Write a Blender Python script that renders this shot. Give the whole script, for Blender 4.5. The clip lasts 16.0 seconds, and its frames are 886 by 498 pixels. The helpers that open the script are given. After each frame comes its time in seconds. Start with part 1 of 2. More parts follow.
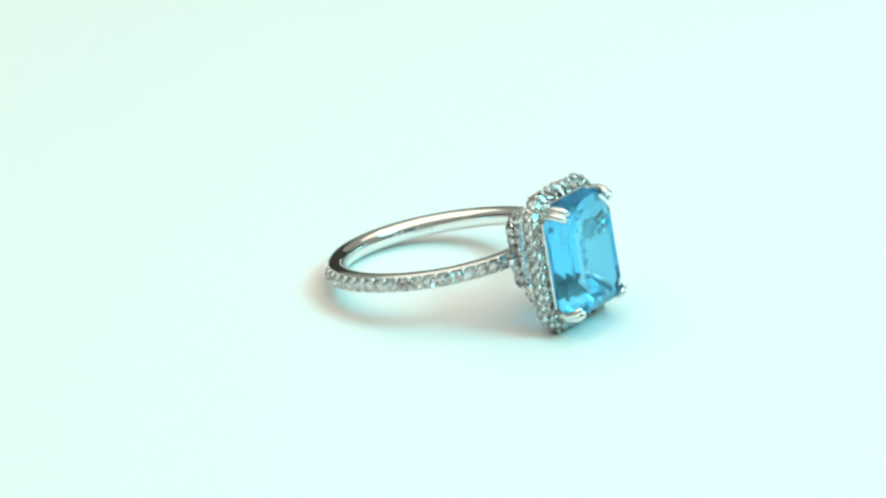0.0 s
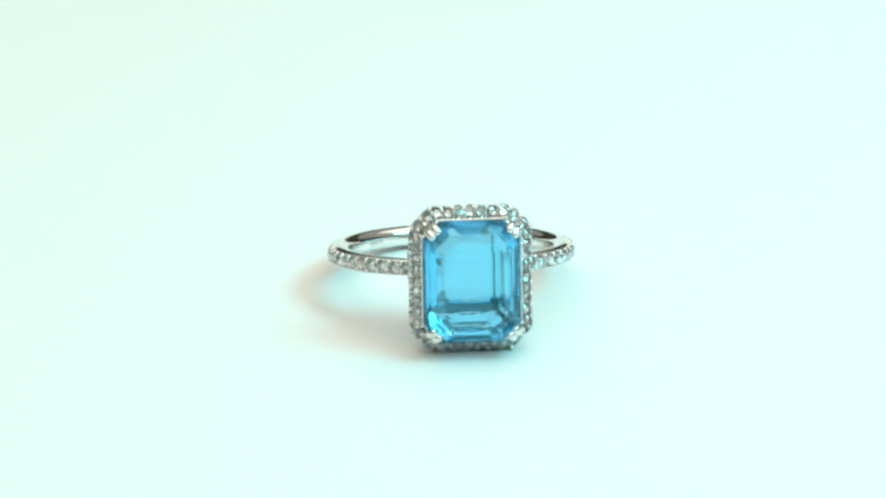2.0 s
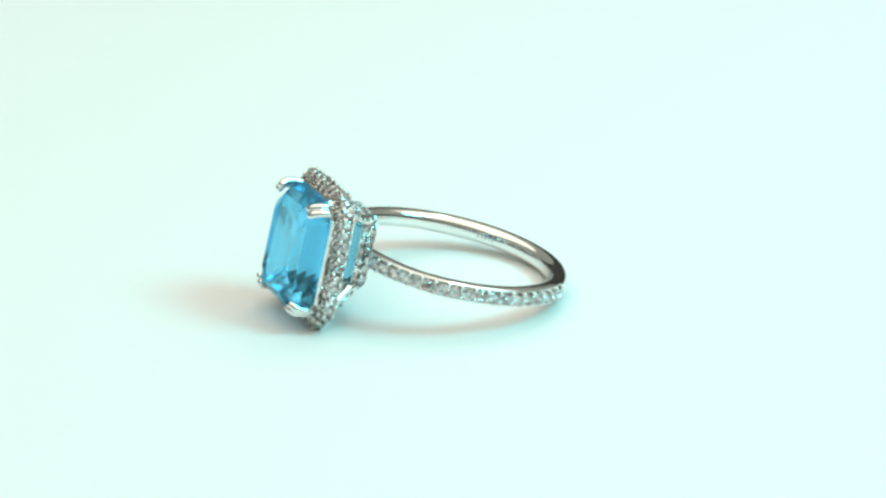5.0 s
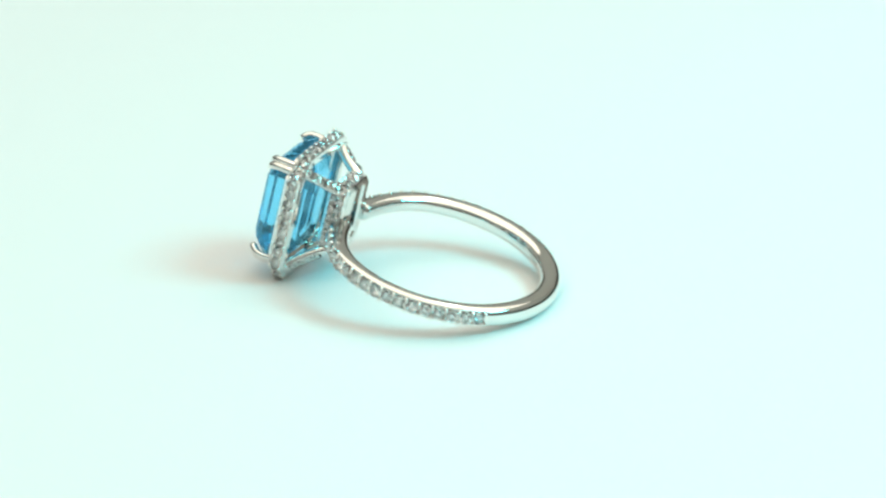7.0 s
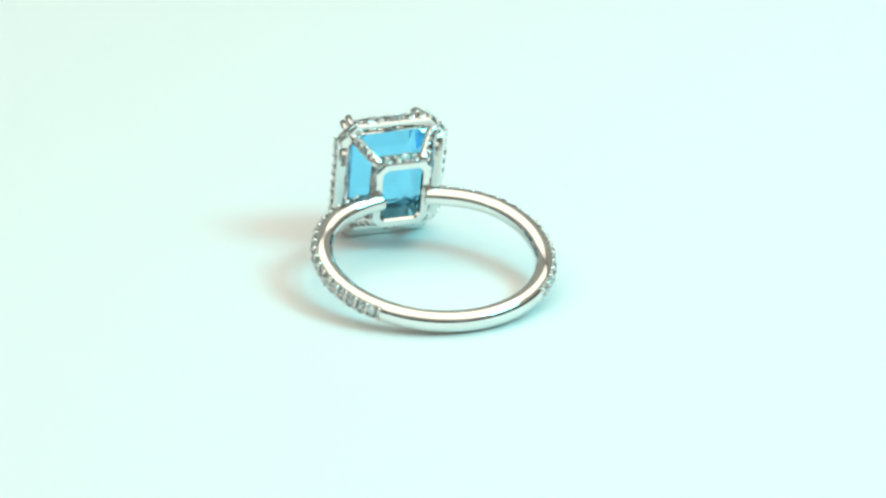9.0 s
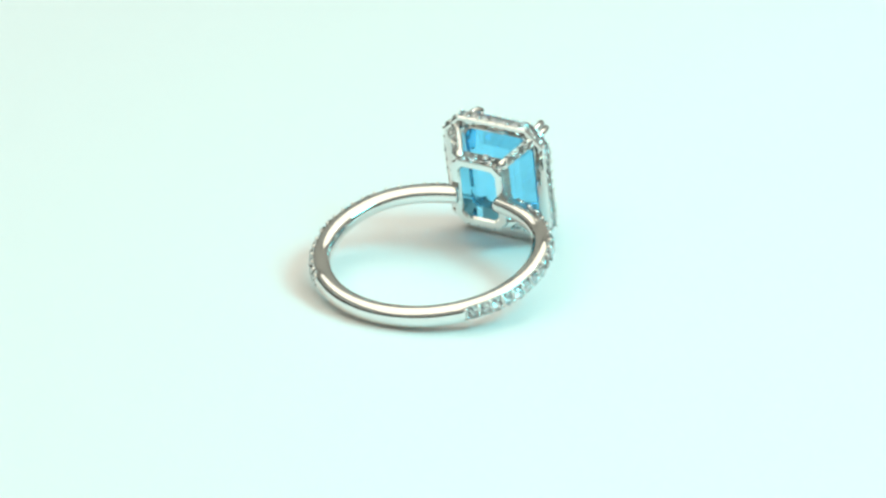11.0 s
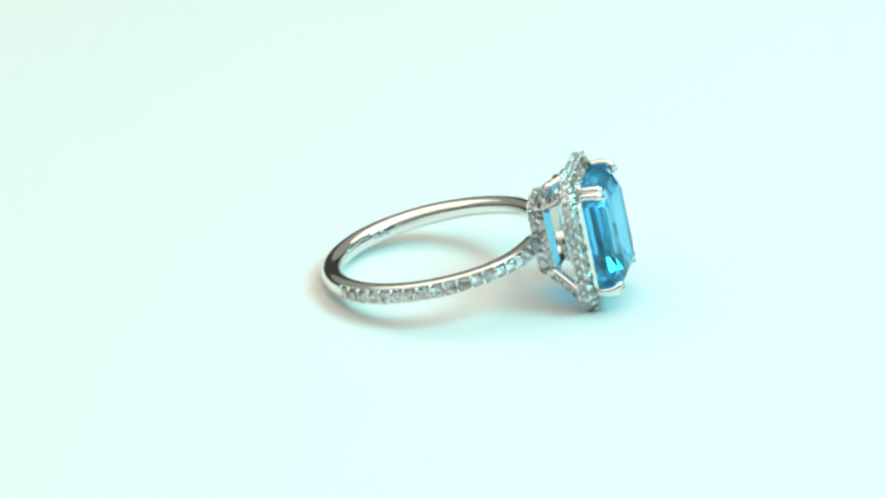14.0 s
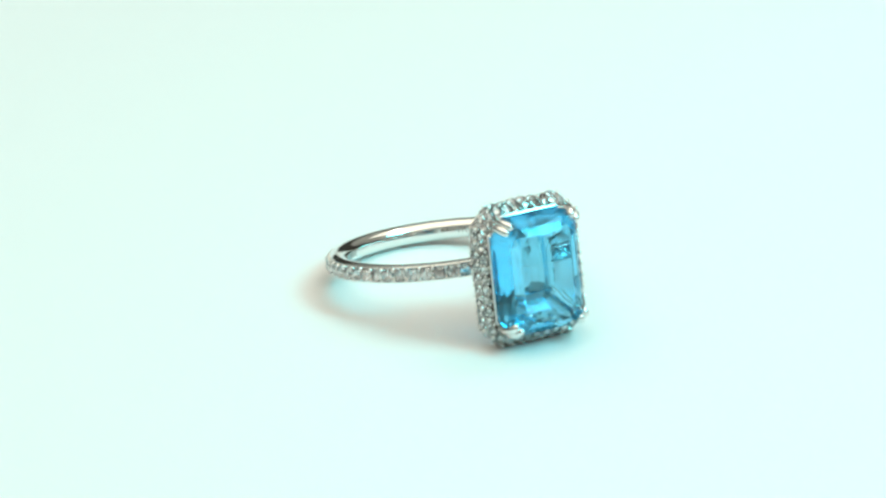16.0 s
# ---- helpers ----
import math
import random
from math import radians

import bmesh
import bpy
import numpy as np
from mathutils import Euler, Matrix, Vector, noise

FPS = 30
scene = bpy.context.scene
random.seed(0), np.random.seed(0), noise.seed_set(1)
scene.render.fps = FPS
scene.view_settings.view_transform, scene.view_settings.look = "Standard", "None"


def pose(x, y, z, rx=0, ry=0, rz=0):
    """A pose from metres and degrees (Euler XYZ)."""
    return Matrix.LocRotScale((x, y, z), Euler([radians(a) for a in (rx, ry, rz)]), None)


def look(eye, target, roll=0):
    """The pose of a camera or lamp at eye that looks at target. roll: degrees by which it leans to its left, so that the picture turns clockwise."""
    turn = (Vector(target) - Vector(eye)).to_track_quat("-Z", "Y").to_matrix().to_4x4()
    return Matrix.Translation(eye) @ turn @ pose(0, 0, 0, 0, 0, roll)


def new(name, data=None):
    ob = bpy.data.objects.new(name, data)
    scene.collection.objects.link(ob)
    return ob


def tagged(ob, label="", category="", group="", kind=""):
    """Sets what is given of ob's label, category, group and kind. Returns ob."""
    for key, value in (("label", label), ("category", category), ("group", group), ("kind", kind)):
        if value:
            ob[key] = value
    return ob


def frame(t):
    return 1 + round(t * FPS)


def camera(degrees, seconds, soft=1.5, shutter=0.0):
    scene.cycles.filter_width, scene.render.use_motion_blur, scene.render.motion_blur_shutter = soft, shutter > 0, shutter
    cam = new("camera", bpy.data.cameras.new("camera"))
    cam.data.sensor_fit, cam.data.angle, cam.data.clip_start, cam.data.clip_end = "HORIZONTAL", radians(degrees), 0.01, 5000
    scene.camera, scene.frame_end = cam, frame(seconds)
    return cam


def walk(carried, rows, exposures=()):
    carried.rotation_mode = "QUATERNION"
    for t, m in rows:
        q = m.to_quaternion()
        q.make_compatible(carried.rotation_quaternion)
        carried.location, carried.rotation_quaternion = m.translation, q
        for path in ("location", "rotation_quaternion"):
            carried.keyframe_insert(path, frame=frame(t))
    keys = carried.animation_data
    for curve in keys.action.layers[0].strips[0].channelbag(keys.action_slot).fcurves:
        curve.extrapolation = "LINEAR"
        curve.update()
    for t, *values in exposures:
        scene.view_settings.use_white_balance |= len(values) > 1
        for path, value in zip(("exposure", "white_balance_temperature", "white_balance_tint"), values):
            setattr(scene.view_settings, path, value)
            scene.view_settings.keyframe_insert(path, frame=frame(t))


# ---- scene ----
cam = camera(12.0, 16.0, soft=2.7)
EYE, AIM = (0.0, -0.3297, 0.1399), (0.0, 0.0, 0.0035)
walk(cam, [(0.0, look(EYE, AIM, 0.75)), (16.0, look(EYE, AIM, 0.75))])

# ---- light: a softbox beside the ring, an added broad warm fill overhead, a small lamp behind ----
world = bpy.data.worlds.new("room_air")
scene.world = world
world.use_nodes = True
world.node_tree.nodes["Background"].inputs["Color"].default_value = (1.0, 0.86, 0.78, 1)
world.node_tree.nodes["Background"].inputs["Strength"].default_value = 0.10


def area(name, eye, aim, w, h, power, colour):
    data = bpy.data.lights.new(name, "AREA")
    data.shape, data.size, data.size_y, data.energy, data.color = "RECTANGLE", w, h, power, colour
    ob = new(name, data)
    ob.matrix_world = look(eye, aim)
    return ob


area("softbox_light", (0.196, -0.050, 0.221), (0, 0, 0), 0.11, 0.11, 0.50, (0.14, 1.0, 1.12))
# broad overhead lamp added to stand in for warm ambient light
area("overhead_fill", (0, 0, 0.74), (0, 0, 0), 1.36, 1.36, 9.2, (0.79, 0.78, 0.67))
area("back_light", (0.153, 0.215, 0.435), (0, 0, 0), 0.05, 0.05, 0.12, (1.0, 1.0, 1.0))

# ---- materials ----


def material(name, colour, rough=0.5, metal=0.0, ior=1.45, transmission=0.0, coat=0.0):
    m = bpy.data.materials.new(name)
    m.use_nodes = True
    b = m.node_tree.nodes["Principled BSDF"]
    b.inputs["Base Color"].default_value = (*colour, 1)
    b.inputs["Roughness"].default_value = rough
    b.inputs["Metallic"].default_value = metal
    b.inputs["IOR"].default_value = ior
    b.inputs["Transmission Weight"].default_value = transmission
    b.inputs["Coat Weight"].default_value = coat
    return m


def grain(m, scale, low, high, socket="Roughness", bump=0.0, detail=4.0):
    """Fine variation of one input by noise in object space, and a slight relief."""
    t = m.node_tree
    b = t.nodes["Principled BSDF"]
    co, no, ra = t.nodes.new("ShaderNodeTexCoord"), t.nodes.new("ShaderNodeTexNoise"), t.nodes.new("ShaderNodeMapRange")
    no.inputs["Scale"].default_value, no.inputs["Detail"].default_value = scale, detail
    ra.inputs["To Min"].default_value, ra.inputs["To Max"].default_value = low, high
    t.links.new(co.outputs["Object"], no.inputs["Vector"])
    t.links.new(no.outputs["Fac"], ra.inputs["Value"])
    t.links.new(ra.outputs["Result"], b.inputs[socket])
    if bump:
        bu = t.nodes.new("ShaderNodeBump")
        bu.inputs["Strength"].default_value, bu.inputs["Distance"].default_value = bump, 0.0002
        t.links.new(no.outputs["Fac"], bu.inputs["Height"])
        t.links.new(bu.outputs["Normal"], b.inputs["Normal"])
    return m


def tinted_glass(name, colour, clear, ior, share):
    """Clear coloured stone: each pass or inner reflection takes some colour out of the light; a share of it goes straight on."""
    m = bpy.data.materials.new(name)
    m.use_nodes = True
    t = m.node_tree
    t.nodes.remove(t.nodes["Principled BSDF"])
    g, through_it, mix = (t.nodes.new("ShaderNode" + k) for k in ("BsdfGlass", "BsdfTransparent", "MixShader"))
    g.inputs["Color"].default_value, g.inputs["Roughness"].default_value, g.inputs["IOR"].default_value = (*colour, 1), 0.0, ior
    through_it.inputs["Color"].default_value = (*clear, 1)
    mix.inputs["Fac"].default_value = share
    t.links.new(g.outputs["BSDF"], mix.inputs[1])
    t.links.new(through_it.outputs["BSDF"], mix.inputs[2])
    t.links.new(mix.outputs["Shader"], t.nodes["Material Output"].inputs["Surface"])
    return m


GOLD = grain(material("white_gold", (0.86, 0.84, 0.815), 0.1, 1.0), 900, 0.02, 0.08)
TOPAZ = tinted_glass("blue_topaz", (0.49, 0.85, 1.0), (0.52, 0.87, 1.0), 1.60, 0.08)
DIAMOND = material("clear_stone", (0.97, 0.99, 1.0), 0.0, 0.0, 2.3, 1.0)
PAPER = grain(material("white_paper", (0.86, 0.86, 0.85), 0.6), 300, 0.55, 0.7, bump=0.03)
WALL = grain(material("wall_paint", (0.43, 0.44, 0.43), 0.8), 30, 0.75, 0.9)
DARK = grain(material("band_dark", (0.05, 0.048, 0.045), 0.6), 40, 0.5, 0.7)

# ---- building helpers ----
MM = 0.001


def mesh_object(name, verts, faces, mat, parent=None, label="", smooth=False, kind=""):
    me = bpy.data.meshes.new(name)
    me.from_pydata([tuple(v) for v in verts], [], faces)
    bm = bmesh.new()
    bm.from_mesh(me)
    bmesh.ops.recalc_face_normals(bm, faces=bm.faces)
    bm.to_mesh(me)
    bm.free()
    if smooth:
        me.polygons.foreach_set("use_smooth", [True] * len(me.polygons))
    me.materials.append(mat)
    ob = new(name, me)
    if parent:
        ob.parent = parent
    return tagged(ob, label, kind=kind)


def box(name, x0, y0, z0, x1, y1, z1, mat, **kw):
    v = [(x, y, z) for x in (x0, x1) for y in (y0, y1) for z in (z0, z1)]
    f = [(0, 1, 3, 2), (4, 6, 7, 5), (0, 4, 5, 1), (2, 3, 7, 6), (0, 2, 6, 4), (1, 5, 7, 3)]
    return mesh_object(name, v, f, mat, **kw)


# ---- the white surface, and plain walls that close the place ----
box("ground", -0.76, -0.76, -0.02, 0.76, 0.76, 0.0, PAPER, kind="structure", label="plain white matt surface under the ring")
box("ceiling", -0.76, -0.76, 0.76, 0.76, 0.76, 0.80, WALL, kind="structure")
box("wall_north", -0.70, 0.70, 0.0, 0.70, 0.76, 0.76, WALL, kind="structure")
box("wall_south", -0.70, -0.76, 0.0, 0.70, -0.70, 0.76, WALL, kind="structure")
box("wall_east", 0.70, -0.76, 0.0, 0.76, 0.76, 0.76, WALL, kind="structure")
box("wall_west", -0.76, -0.76, 0.0, -0.70, 0.76, 0.76, WALL, kind="structure")

# unseen dark bands added low on the walls, reflected as dark streaks in the metal
for x0, y0, x1, y1 in ((-0.695, 0.685, 0.695, 0.70), (-0.695, -0.70, 0.695, -0.685), (0.685, -0.685, 0.70, 0.685), (-0.70, -0.685, -0.685, 0.685)):
    box("reflection_band", x0, y0, 0.0, x1, y1, 0.23, DARK, kind="structure")

# ---- the ring: x towards the gem, z along the finger hole, in millimetres ----
TILT, TURN = 12.9, -35.2
R, TUBE = 9.42, 0.89
REST = pose(0.28 * MM, 0.92 * MM, 3.03 * MM, 0, 0, TURN) @ pose(0, 0, 0, 0, -TILT, 0) @ Matrix.Scale(MM, 4) @ pose(0, -0.08, 0.05)

ring = new("ring")
tagged(ring, "white gold halo ring with blue topaz, lying on white paper", "ring")


HEAD = REST @ pose(0.1, 0.08, -0.03)  # the head sits a little off the shank's middle plane


def part(name, verts, faces, mat, parent, label="", smooth=False, seat=HEAD):
    return mesh_object(name, [seat @ Vector(v) for v in verts], faces, mat, parent, label, smooth)


def sweep(frames, section, closed=True, caps=True):
    """Verts and faces of a section carried along frames (place, a, b)."""
    v, f, n = [], [], len(section(0) if callable(section) else section)
    for i, (o, a, b) in enumerate(frames):
        sec = section(i) if callable(section) else section
        v += [Vector(o) + Vector(a) * p + Vector(b) * q for p, q in sec]
    m = len(frames)
    for i in range(m if closed else m - 1):
        j = (i + 1) % m
        f += [(i * n + k, i * n + (k + 1) % n, j * n + (k + 1) % n, j * n + k) for k in range(n)]
    if not closed and caps:
        f += [tuple(range(n)), tuple(range((m - 1) * n, m * n))]
    return v, f


def super_section(rx, ry, n=20, power=2.6):
    out = []
    for k in range(n):
        a = 2 * math.pi * k / n
        c, s = math.cos(a), math.sin(a)
        out.append((rx * math.copysign(abs(c) ** (2 / power), c), ry * math.copysign(abs(s) ** (2 / power), s)))
    return out


def rod(path, radii, n=8):
    """A round rod through the path's points, with rounded ends."""
    P = [Vector(p) for p in path]
    fr, rr = [], []
    for i, p in enumerate(P):
        d = (P[min(i + 1, len(P) - 1)] - P[max(i - 1, 0)]).normalized()
        a = d.orthogonal().normalized() if i == 0 else (fr[-1][1] - d * fr[-1][1].dot(d)).normalized()
        fr.append((p, a, d.cross(a)))
        rr.append(radii[i])
    v, f = [], []
    ring_of = [(math.cos(2 * math.pi * k / n), math.sin(2 * math.pi * k / n)) for k in range(n)]
    d0, d1 = (P[0] - P[1]).normalized(), (P[-1] - P[-2]).normalized()
    rows = [(fr[0][0] + d0 * rr[0] * 0.7, fr[0], rr[0] * 0.7)] + [(g[0], g, r) for g, r in zip(fr, rr)] + [(fr[-1][0] + d1 * rr[-1] * 0.7, fr[-1], rr[-1] * 0.7)]
    for o, g, r in rows:
        v += [o + g[1] * (p * r) + g[2] * (q * r) for p, q in ring_of]
    for i in range(len(rows) - 1):
        f += [(i * n + k, i * n + (k + 1) % n, (i + 1) * n + (k + 1) % n, (i + 1) * n + k) for k in range(n)]
    f += [tuple(range(n)), tuple(range((len(rows) - 1) * n, len(rows) * n))]
    return v, f


def joined(*pieces):
    v, f = [], []
    for pv, pf in pieces:
        f += [tuple(i + len(v) for i in q) for q in pf]
        v += list(pv)
    return v, f


def octagon(hy, hz, cut):
    """Corners of a cut-corner rectangle."""
    return [(hy, hz - cut), (hy - cut, hz), (-hy + cut, hz), (-hy, hz - cut), (-hy, -hz + cut), (-hy + cut, -hz), (hy - cut, -hz), (hy, -hz + cut)]


def stone(r):
    """A small brilliant: table, crown, girdle, pavilion; axis z, girdle at 0."""
    v, f, n = [], [], 8
    for rad, z, off in ((0.55 * r, 0.32 * r, 0), (r, 0.05 * r, 0.5), (r, -0.05 * r, 0.5)):
        v += [(rad * math.cos(2 * math.pi * (k + off) / n), rad * math.sin(2 * math.pi * (k + off) / n), z) for k in range(n)]
    v.append((0, 0, -0.80 * r))
    f.append(tuple(range(n)))
    for k in range(n):
        j = (k + 1) % n
        f += [(k, n + k, j), (j, n + k, n + j), (n + k, 2 * n + k, 2 * n + j, n + j), (2 * n + k, 3 * n, 2 * n + j)]
    return v, f


def aim_matrix(place, out, along):
    z = Vector(out).normalized()
    x = Vector(along)
    x = (x - z * x.dot(z)).normalized()
    y = z.cross(x)
    return Matrix.Translation(place) @ Matrix((x, y, z)).transposed().to_4x4()


STONES = {}


def set_stone(name, radius, place, out, along, parent, seat=HEAD):
    """A stone on shared mesh data, laid into its seat."""
    key = round(radius, 3)
    if key not in STONES:
        v, f = stone(radius * MM)
        me = bpy.data.meshes.new("brilliant")
        me.from_pydata(v, [], f)
        bm = bmesh.new()
        bm.from_mesh(me)
        bmesh.ops.recalc_face_normals(bm, faces=bm.faces)
        bm.to_mesh(me)
        bm.free()
        me.materials.append(DIAMOND)
        STONES[key] = me
    ob = new(name, STONES[key])
    ob.parent = parent
    tip = Vector([random.uniform(-0.28, 0.28) for _ in range(3)])
    m = seat @ aim_matrix(place, Vector(out).normalized() + tip, along)
    ob.matrix_local = Matrix.LocRotScale(m.translation, m.to_quaternion(), None)
    return ob


# shank: a rounded bar, with a channel cut into its outer face on both shoulders for the stones
PAVE, PITCH, FIRST = 18, 6.45, 22.0


def reach(a):
    """The shank's middle radius at an angle from the head: a little flattened towards the head."""
    a = min(abs(a), 360 - abs(a))
    k = max(0.0, (60 - a) / 47)
    return R - 0.6 * k * k * (3 - 2 * k)


def shoulder(a):
    """Lift and slimming of the shank towards the head: 0 at the far side, 1 at the shoulders."""
    k = min(1.0, max(0.0, (130 - min(abs(a), 360 - abs(a))) / 90))
    return k * k * (3 - 2 * k)


def shank():
    a0, n = 13.0, 240
    fr, angles = [], []
    for k in range(n + 1):
        a = a0 + (360 - 2 * a0) * k / n
        angles.append(min(a, 360 - a))
        out = Vector((math.cos(radians(a)), math.sin(radians(a)), 0))
        fr.append((out * reach(a) + Vector((0, 0, 0.2 * shoulder(a))), out, Vector((0, 0, 1))))
    plain = super_section(TUBE, 0.88, 32, 2.35)

    def section(i):
        slim = 1 - 0.16 * shoulder(angles[i])
        if not FIRST - 4 < angles[i] < FIRST + (PAVE - 0.62) * PITCH:
            return [(p, q * slim) for p, q in plain]
        return [(p - 0.42 if p > 0 and abs(q) < 0.64 else p, q * slim) for p, q in plain]

    v, f = sweep(fr, section, closed=False)
    return part("shank", v, f, GOLD, ring, "polished white gold shank", True, REST)


band = shank()

# pave stones on both shoulders, held by rows of small beads
def bead(p, r):
    v, f, n = [], [], 6
    for e in (-40, 0, 40):
        v += [Vector(p) + Vector((r * math.cos(radians(e)) * math.cos(2 * math.pi * k / n), r * math.cos(radians(e)) * math.sin(2 * math.pi * k / n), r * math.sin(radians(e)))) for k in range(n)]
    v += [Vector(p) + Vector((0, 0, -r)), Vector(p) + Vector((0, 0, r))]
    for k in range(n):
        j = (k + 1) % n
        f += [(k, j, n + j, n + k), (n + k, n + j, 2 * n + j, 2 * n + k), (j, k, 3 * n), (2 * n + k, 2 * n + j, 3 * n + 1)]
    return v, f


beads = []
for side in (1, -1):
    for k in range(PAVE):
        deg = FIRST + k * PITCH
        a = side * radians(deg)
        out = Vector((math.cos(a), math.sin(a), 0))
        set_stone("pave_stone", 0.50, out * (reach(deg) + TUBE - 0.02) + Vector((0, 0, 0.2 * shoulder(deg))), out, (0, 0, 1), band, REST)
        deg += 0.5 * PITCH
        a = side * radians(deg)
        out = Vector((math.cos(a), math.sin(a), 0))
        beads += [bead(out * (reach(deg) + TUBE - 0.16) + Vector((0, 0, h + 0.2 * shoulder(deg))), 0.25) for h in (0.44, -0.44)]
v, f = joined(*beads)
tagged(part("pave_beading", v, f, GOLD, band, "", True, REST), kind="stuff")

# worn stamp marks inside the shank, too small to read
STAMP = grain(material("stamped_metal", (0.55, 0.54, 0.53), 0.4, 1.0), 900, 0.3, 0.5)
for mid in (138.5, 222.5):
    marks = []
    for k, tall in enumerate((0.5, 0.36, 0.5, 0.44, 0.5)):
        a = radians(mid + (k - 2) * 2.3)
        out, along = Vector((math.cos(a), math.sin(a), 0)), Vector((-math.sin(a), math.cos(a), 0))
        o = out * (R - TUBE - 0.004)
        v = [o + out * p + along * q + Vector((0, 0, h)) for p in (-0.008, 0.03) for q in (-0.06, 0.06) for h in (-tall / 2, tall / 2)]
        marks.append((v, [(0, 1, 3, 2), (4, 6, 7, 5), (0, 4, 5, 1), (2, 3, 7, 6), (0, 2, 6, 4), (1, 5, 7, 3)]))
    v, f = joined(*marks)
    part("stamp_mark", v, f, STAMP, band, "small worn stamp mark", False, REST)

# halo
HX, HY, HZ, HCUT = 12.6, 4.95, 5.85, 1.6


def outline(hy, hz, cut, step):
    """Even points along a cut-corner rectangle, with outward directions."""
    c = octagon(hy, hz, cut)
    out = []
    for i, p in enumerate(c):
        q = c[(i + 1) % 8]
        d = (Vector(q) - Vector(p))
        m = max(1, round(d.length / step))
        nrm = Vector((d.y, -d.x)).normalized()
        if nrm.dot(Vector(p) + Vector(q)) < 0:
            nrm = -nrm
        for k in range(m):
            out.append((Vector(p) + d * ((k + 0.5) / m), nrm, d.normalized()))
    return out


def frame_loop(hy, hz, cut, x):
    c = octagon(hy, hz, cut)
    fr = []
    for i, p in enumerate(c):
        a, b = Vector(c[i - 1]), Vector(c[(i + 1) % 8])
        p = Vector(p)
        n1, n2 = (p - a).normalized(), (b - p).normalized()
        nn = Vector((n1.y, -n1.x)) + Vector((n2.y, -n2.x))
        if nn.dot(p) < 0:
            nn = -nn
        nn = nn.normalized() / max(0.5, nn.normalized().dot(Vector((n1.y, -n1.x)).normalized()) if Vector((n1.y, -n1.x)).dot(p) > 0 else -nn.normalized().dot(Vector((n1.y, -n1.x)).normalized()))
        fr.append(((x, p.x, p.y), (0, nn.x, nn.y), (1, 0, 0)))
    return fr


def halo():
    sec = [(-1.12, 0.4), (-1.12, -0.45), (-0.98, -0.64), (-0.78, -0.71), (-0.36, -0.71), (-0.14, -0.64), (-0.02, -0.48), (-0.05, -0.42), (-0.32, -0.36), (-0.32, 0.16), (-0.14, 0.24), (-0.2, 0.34), (-0.42, 0.24), (-0.72, 0.42), (-0.86, 0.56), (-1.0, 0.56)]
    v, f = sweep(frame_loop(HY, HZ, HCUT, HX), sec)
    return part("halo_frame", v, f, GOLD, ring, "white gold halo rim")


halo_frame = halo()
for p, nrm, d in outline(HY - 0.02, HZ - 0.02, HCUT, 0.96):
    set_stone("halo_stone", 0.45, (HX - 0.10, p.x, p.y), (0.05, nrm.x, nrm.y), (0, d.x, d.y), halo_frame)
for p, nrm, d in outline(HY - 0.42, HZ - 0.42, HCUT - 0.2, 0.94):
    set_stone("halo_stone", 0.45, (HX + 0.48, p.x, p.y), (0.85, 0.5 * nrm.x, 0.5 * nrm.y), (0, d.x, d.y), halo_frame)
beads = []
for p, nrm, d in outline(HY - 0.06, HZ - 0.06, HCUT, 0.96):
    for e, h, r in ((0.48, 0.34, 0.2), (0.48, -0.44, 0.18)):
        q = p + d * e
        beads.append(bead((HX + h, q.x + nrm.x * 0.04, q.y + nrm.y * 0.04), r))
for p, nrm, d in outline(HY - 0.84, HZ - 0.84, HCUT - 0.35, 0.94):
    beads.append(bead((HX + 0.60, p.x + d.x * 0.47, p.y + d.y * 0.47), 0.19))
v, f = joined(*beads)
tagged(part("halo_beading", v, f, GOLD, halo_frame, "", True), kind="stuff")

# polished seat that holds the stone's girdle; rim raised in place of the stone's white edge reflection
v, f = sweep(frame_loop(4.25, 5.2, 1.55, 13.0), [(-0.75, -0.3), (-0.12, -0.3), (-0.12, 0.6), (-0.2, 0.66), (-0.32, 0.6), (-0.75, 0.0)])
part("stone_seat", v, f, GOLD, ring, "polished white gold stone seat, rim raised as the stone's white edge")

# gallery under the halo, with four studded arms
GX, GY, GZ = 9.3, 2.15, 2.95
GUP = 0.5  # the gallery sits towards one end


def gallery():
    fr = [((o[0], o[1], o[2] + GUP), a, b) for o, a, b in frame_loop(GY + 0.3, GZ + 0.3, 0.8, GX)]
    v, f = sweep(fr, [(-0.6, 1.1), (-0.75, 1.0), (-0.75, -0.5), (-0.62, -0.72), (-0.05, -0.75), (0.05, -0.68), (0.05, -0.64), (-0.25, -0.6), (-0.25, 0.6), (0.05, 0.62), (0.05, 0.66), (-0.05, 0.7)])
    return part("gallery", v, f, GOLD, ring, "white gold gallery frame under the stone")


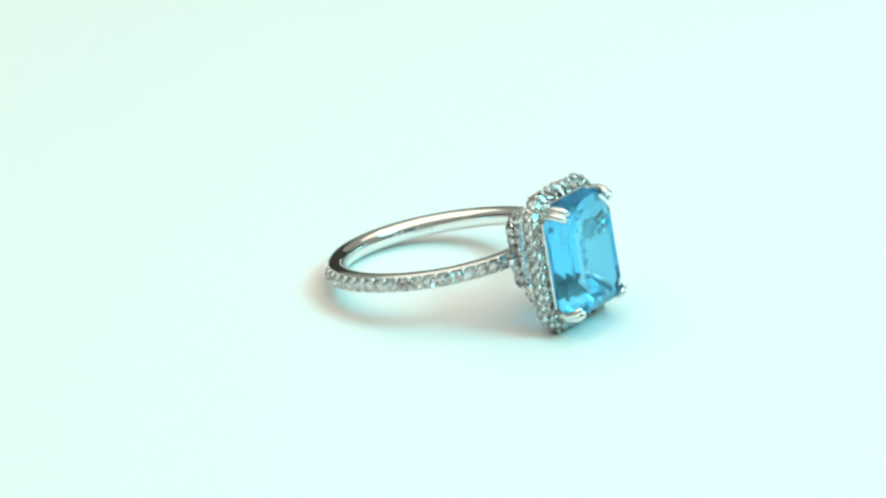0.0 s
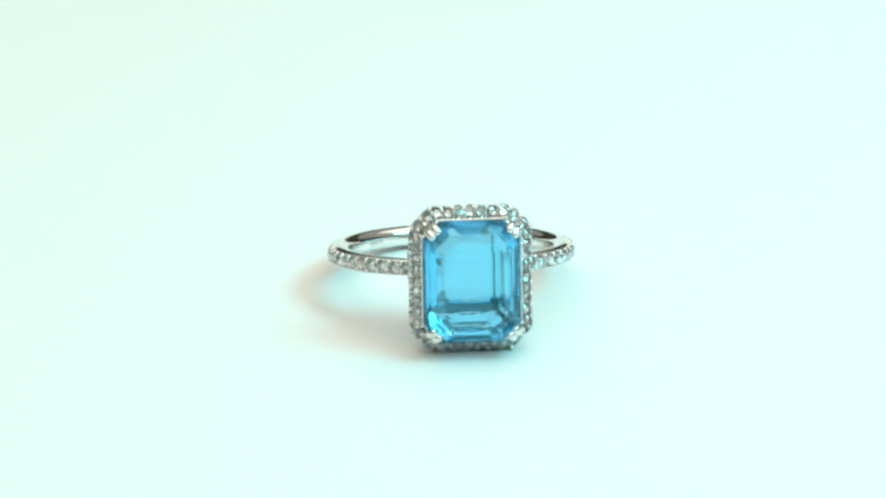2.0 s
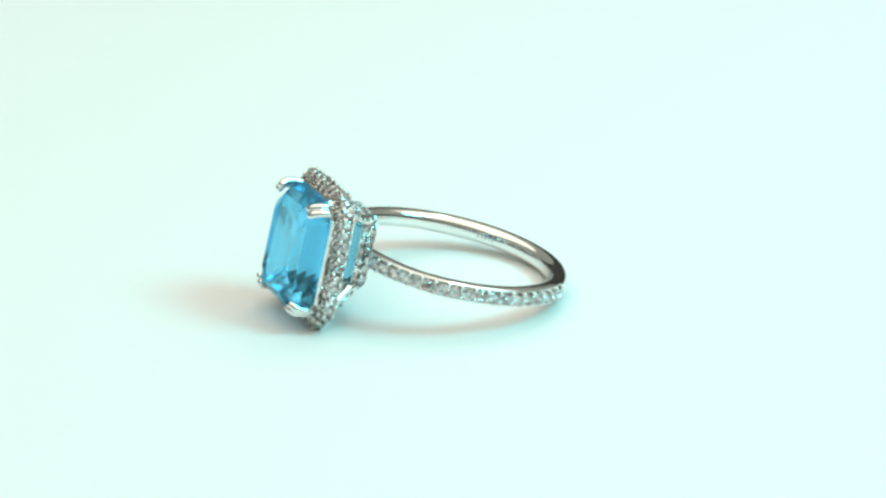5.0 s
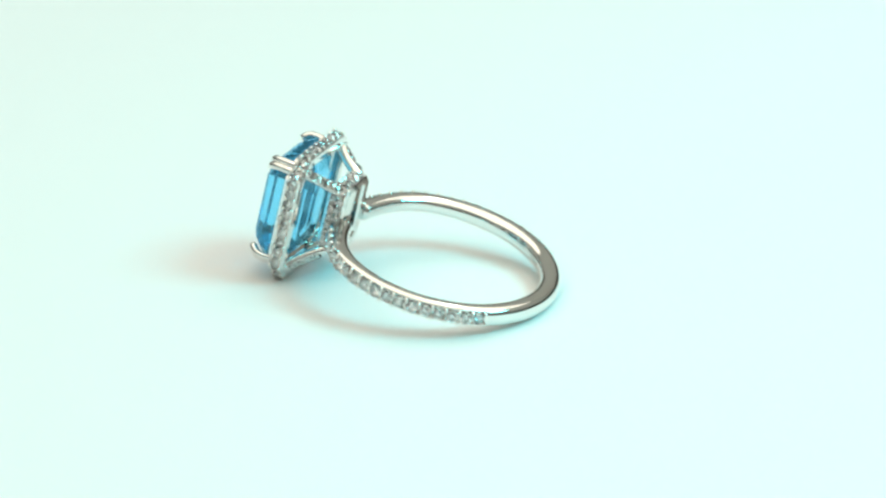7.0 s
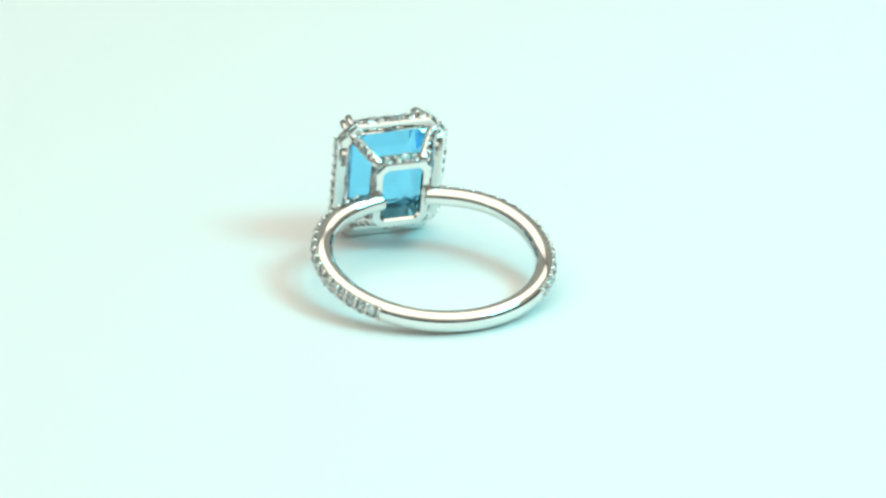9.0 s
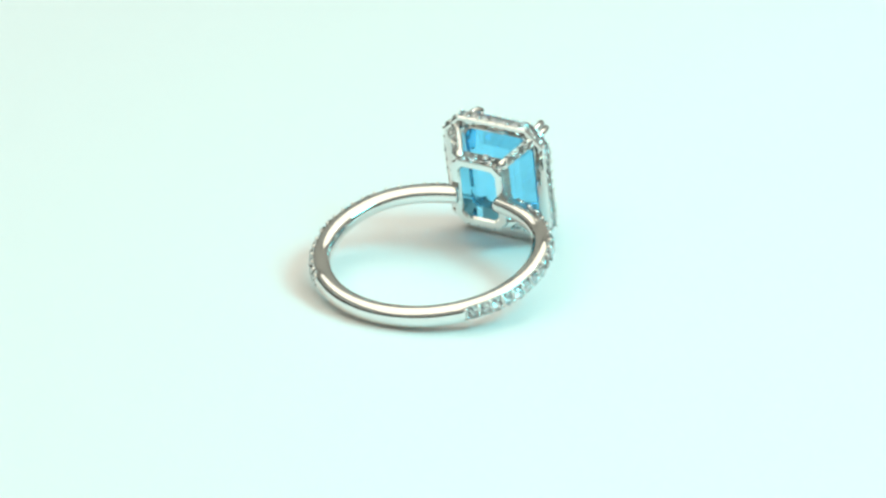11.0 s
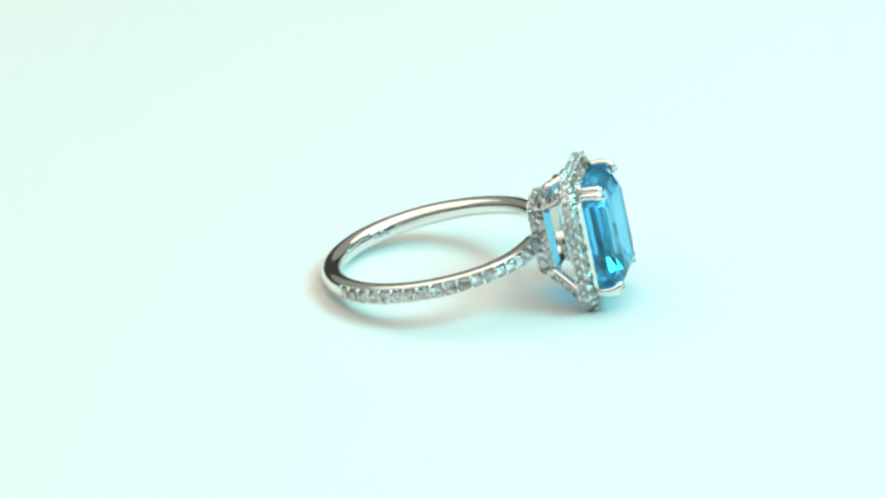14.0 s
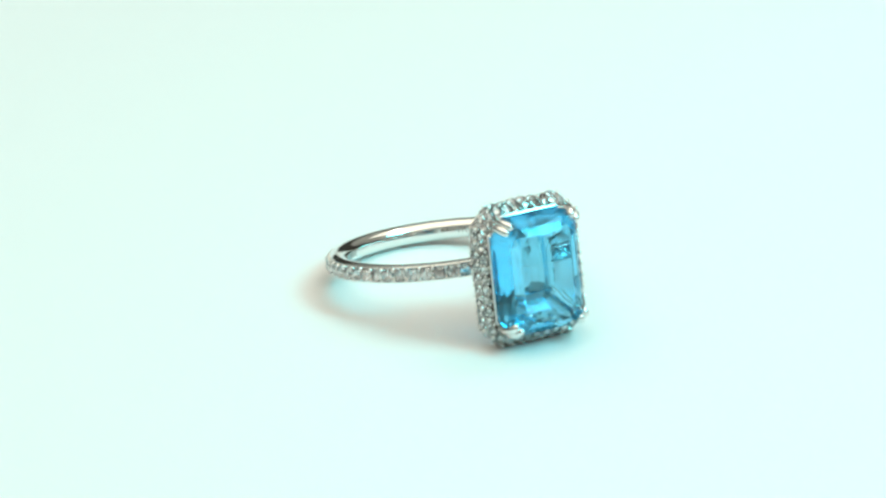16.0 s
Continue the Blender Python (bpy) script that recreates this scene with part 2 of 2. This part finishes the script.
gal = gallery()
for p, nrm, d in outline(GY + 0.3, GZ + 0.3, 0.8, 0.82):
    for dx in (-0.36, 0.36):
        set_stone("gallery_stone", 0.36, (GX + dx, p.x + nrm.x * 0.06, p.y + nrm.y * 0.06 + GUP), (0.0, nrm.x, nrm.y), (0, d.x, d.y), gal)
for sy in (1, -1):
    for sz in (1, -1):
        a = Vector((GX + 0.2, sy * (GY - 0.1), sz * (GZ - 0.1) + GUP))
        b = Vector((HX - 0.3, sy * (HY - 1.2), sz * (HZ - 1.2)))
        bow = Vector((0.1, -sy * 0.08, -sz * 0.08))  # the arms bow inwards a little
        path = [a.lerp(b, k / 6) + bow * (1 - (k / 3 - 1) ** 2) for k in range(7)]
        v, f = rod(path, [0.52, 0.48, 0.46, 0.45, 0.46, 0.48, 0.52])
        arm = part("basket_arm", v, f, GOLD, ring, "", True)
        out = Vector((-0.45, sy * 0.6, sz * 0.6))
        studs = []
        for k in range(4):
            p = path[k + 1].lerp(path[k + 2], 0.5 * k / 3)
            set_stone("arm_stone", 0.40, p + out.normalized() * 0.44, out, b - a, arm)
            side = (b - a).cross(out).normalized()
            studs += [bead(p + (b - a) * 0.09 + out.normalized() * 0.36 + side * e, 0.15) for e in (-0.3, 0.3)]
        v, f = joined(*studs)
        tagged(part("arm_beading", v, f, GOLD, arm, "", True), kind="stuff")


# centre stone: emerald cut with three crown and three pavilion steps
def topaz():
    steps = [(15.86, 2.42, 3.4, 0.8), (15.4, 3.1, 4.1, 1.1), (14.75, 3.62, 4.66, 1.32), (13.9, 3.92, 5.0, 1.46), (13.7, 3.92, 5.0, 1.46),
             (12.8, 3.3, 4.38, 1.2), (12.15, 2.3, 3.38, 0.85), (11.85, 1.2, 2.3, 0.5), (11.75, 0.12, 1.2, 0.05)]
    v, f = [], []
    for x, hy, hz, cut in steps:
        v += [(x, p, q - 0.08) for p, q in octagon(hy, hz, cut)]
    for i in range(len(steps) - 1):
        f += [(8 * i + k, 8 * i + (k + 1) % 8, 8 * i + 8 + (k + 1) % 8, 8 * i + 8 + k) for k in range(8)]
    f += [tuple(range(8)), tuple(range(8 * len(steps) - 8, 8 * len(steps)))]
    return part("centre_stone", v, f, TOPAZ, ring, "emerald-cut sky blue topaz")


topaz()

# double claws at the four corners
for sy in (1, -1):
    for sz in (1, -1):
        pieces = []
        for e in (-0.46, 0.46):
            oy, oz = e * sy, -e * sz
            def at(x, o):
                return (x, sy * (3.32 + o) + oy * 0.46, sz * (4.32 + o) + oz * 0.46)
            pieces.append(rod([at(12.9, -0.1), at(13.5, 0.08), at(14.2, 0.16), at(14.75, 0.13), at(15.12, 0.0), at(15.36, -0.2)], [0.34, 0.34, 0.33, 0.34, 0.36, 0.34]))
        v, f = joined(*pieces)
        part("claw", v, f, GOLD, ring, "double white gold claw", True)


AXIS = pose(-0.09 * MM, 0, 0)  # the turning axis stands a little beside the middle


def motions():
    walk(ring, [(0.5 * k, AXIS @ pose(0, 0, 0, 0, 0, -360 / 15.03 * 0.5 * k)) for k in range(33)])


motions()
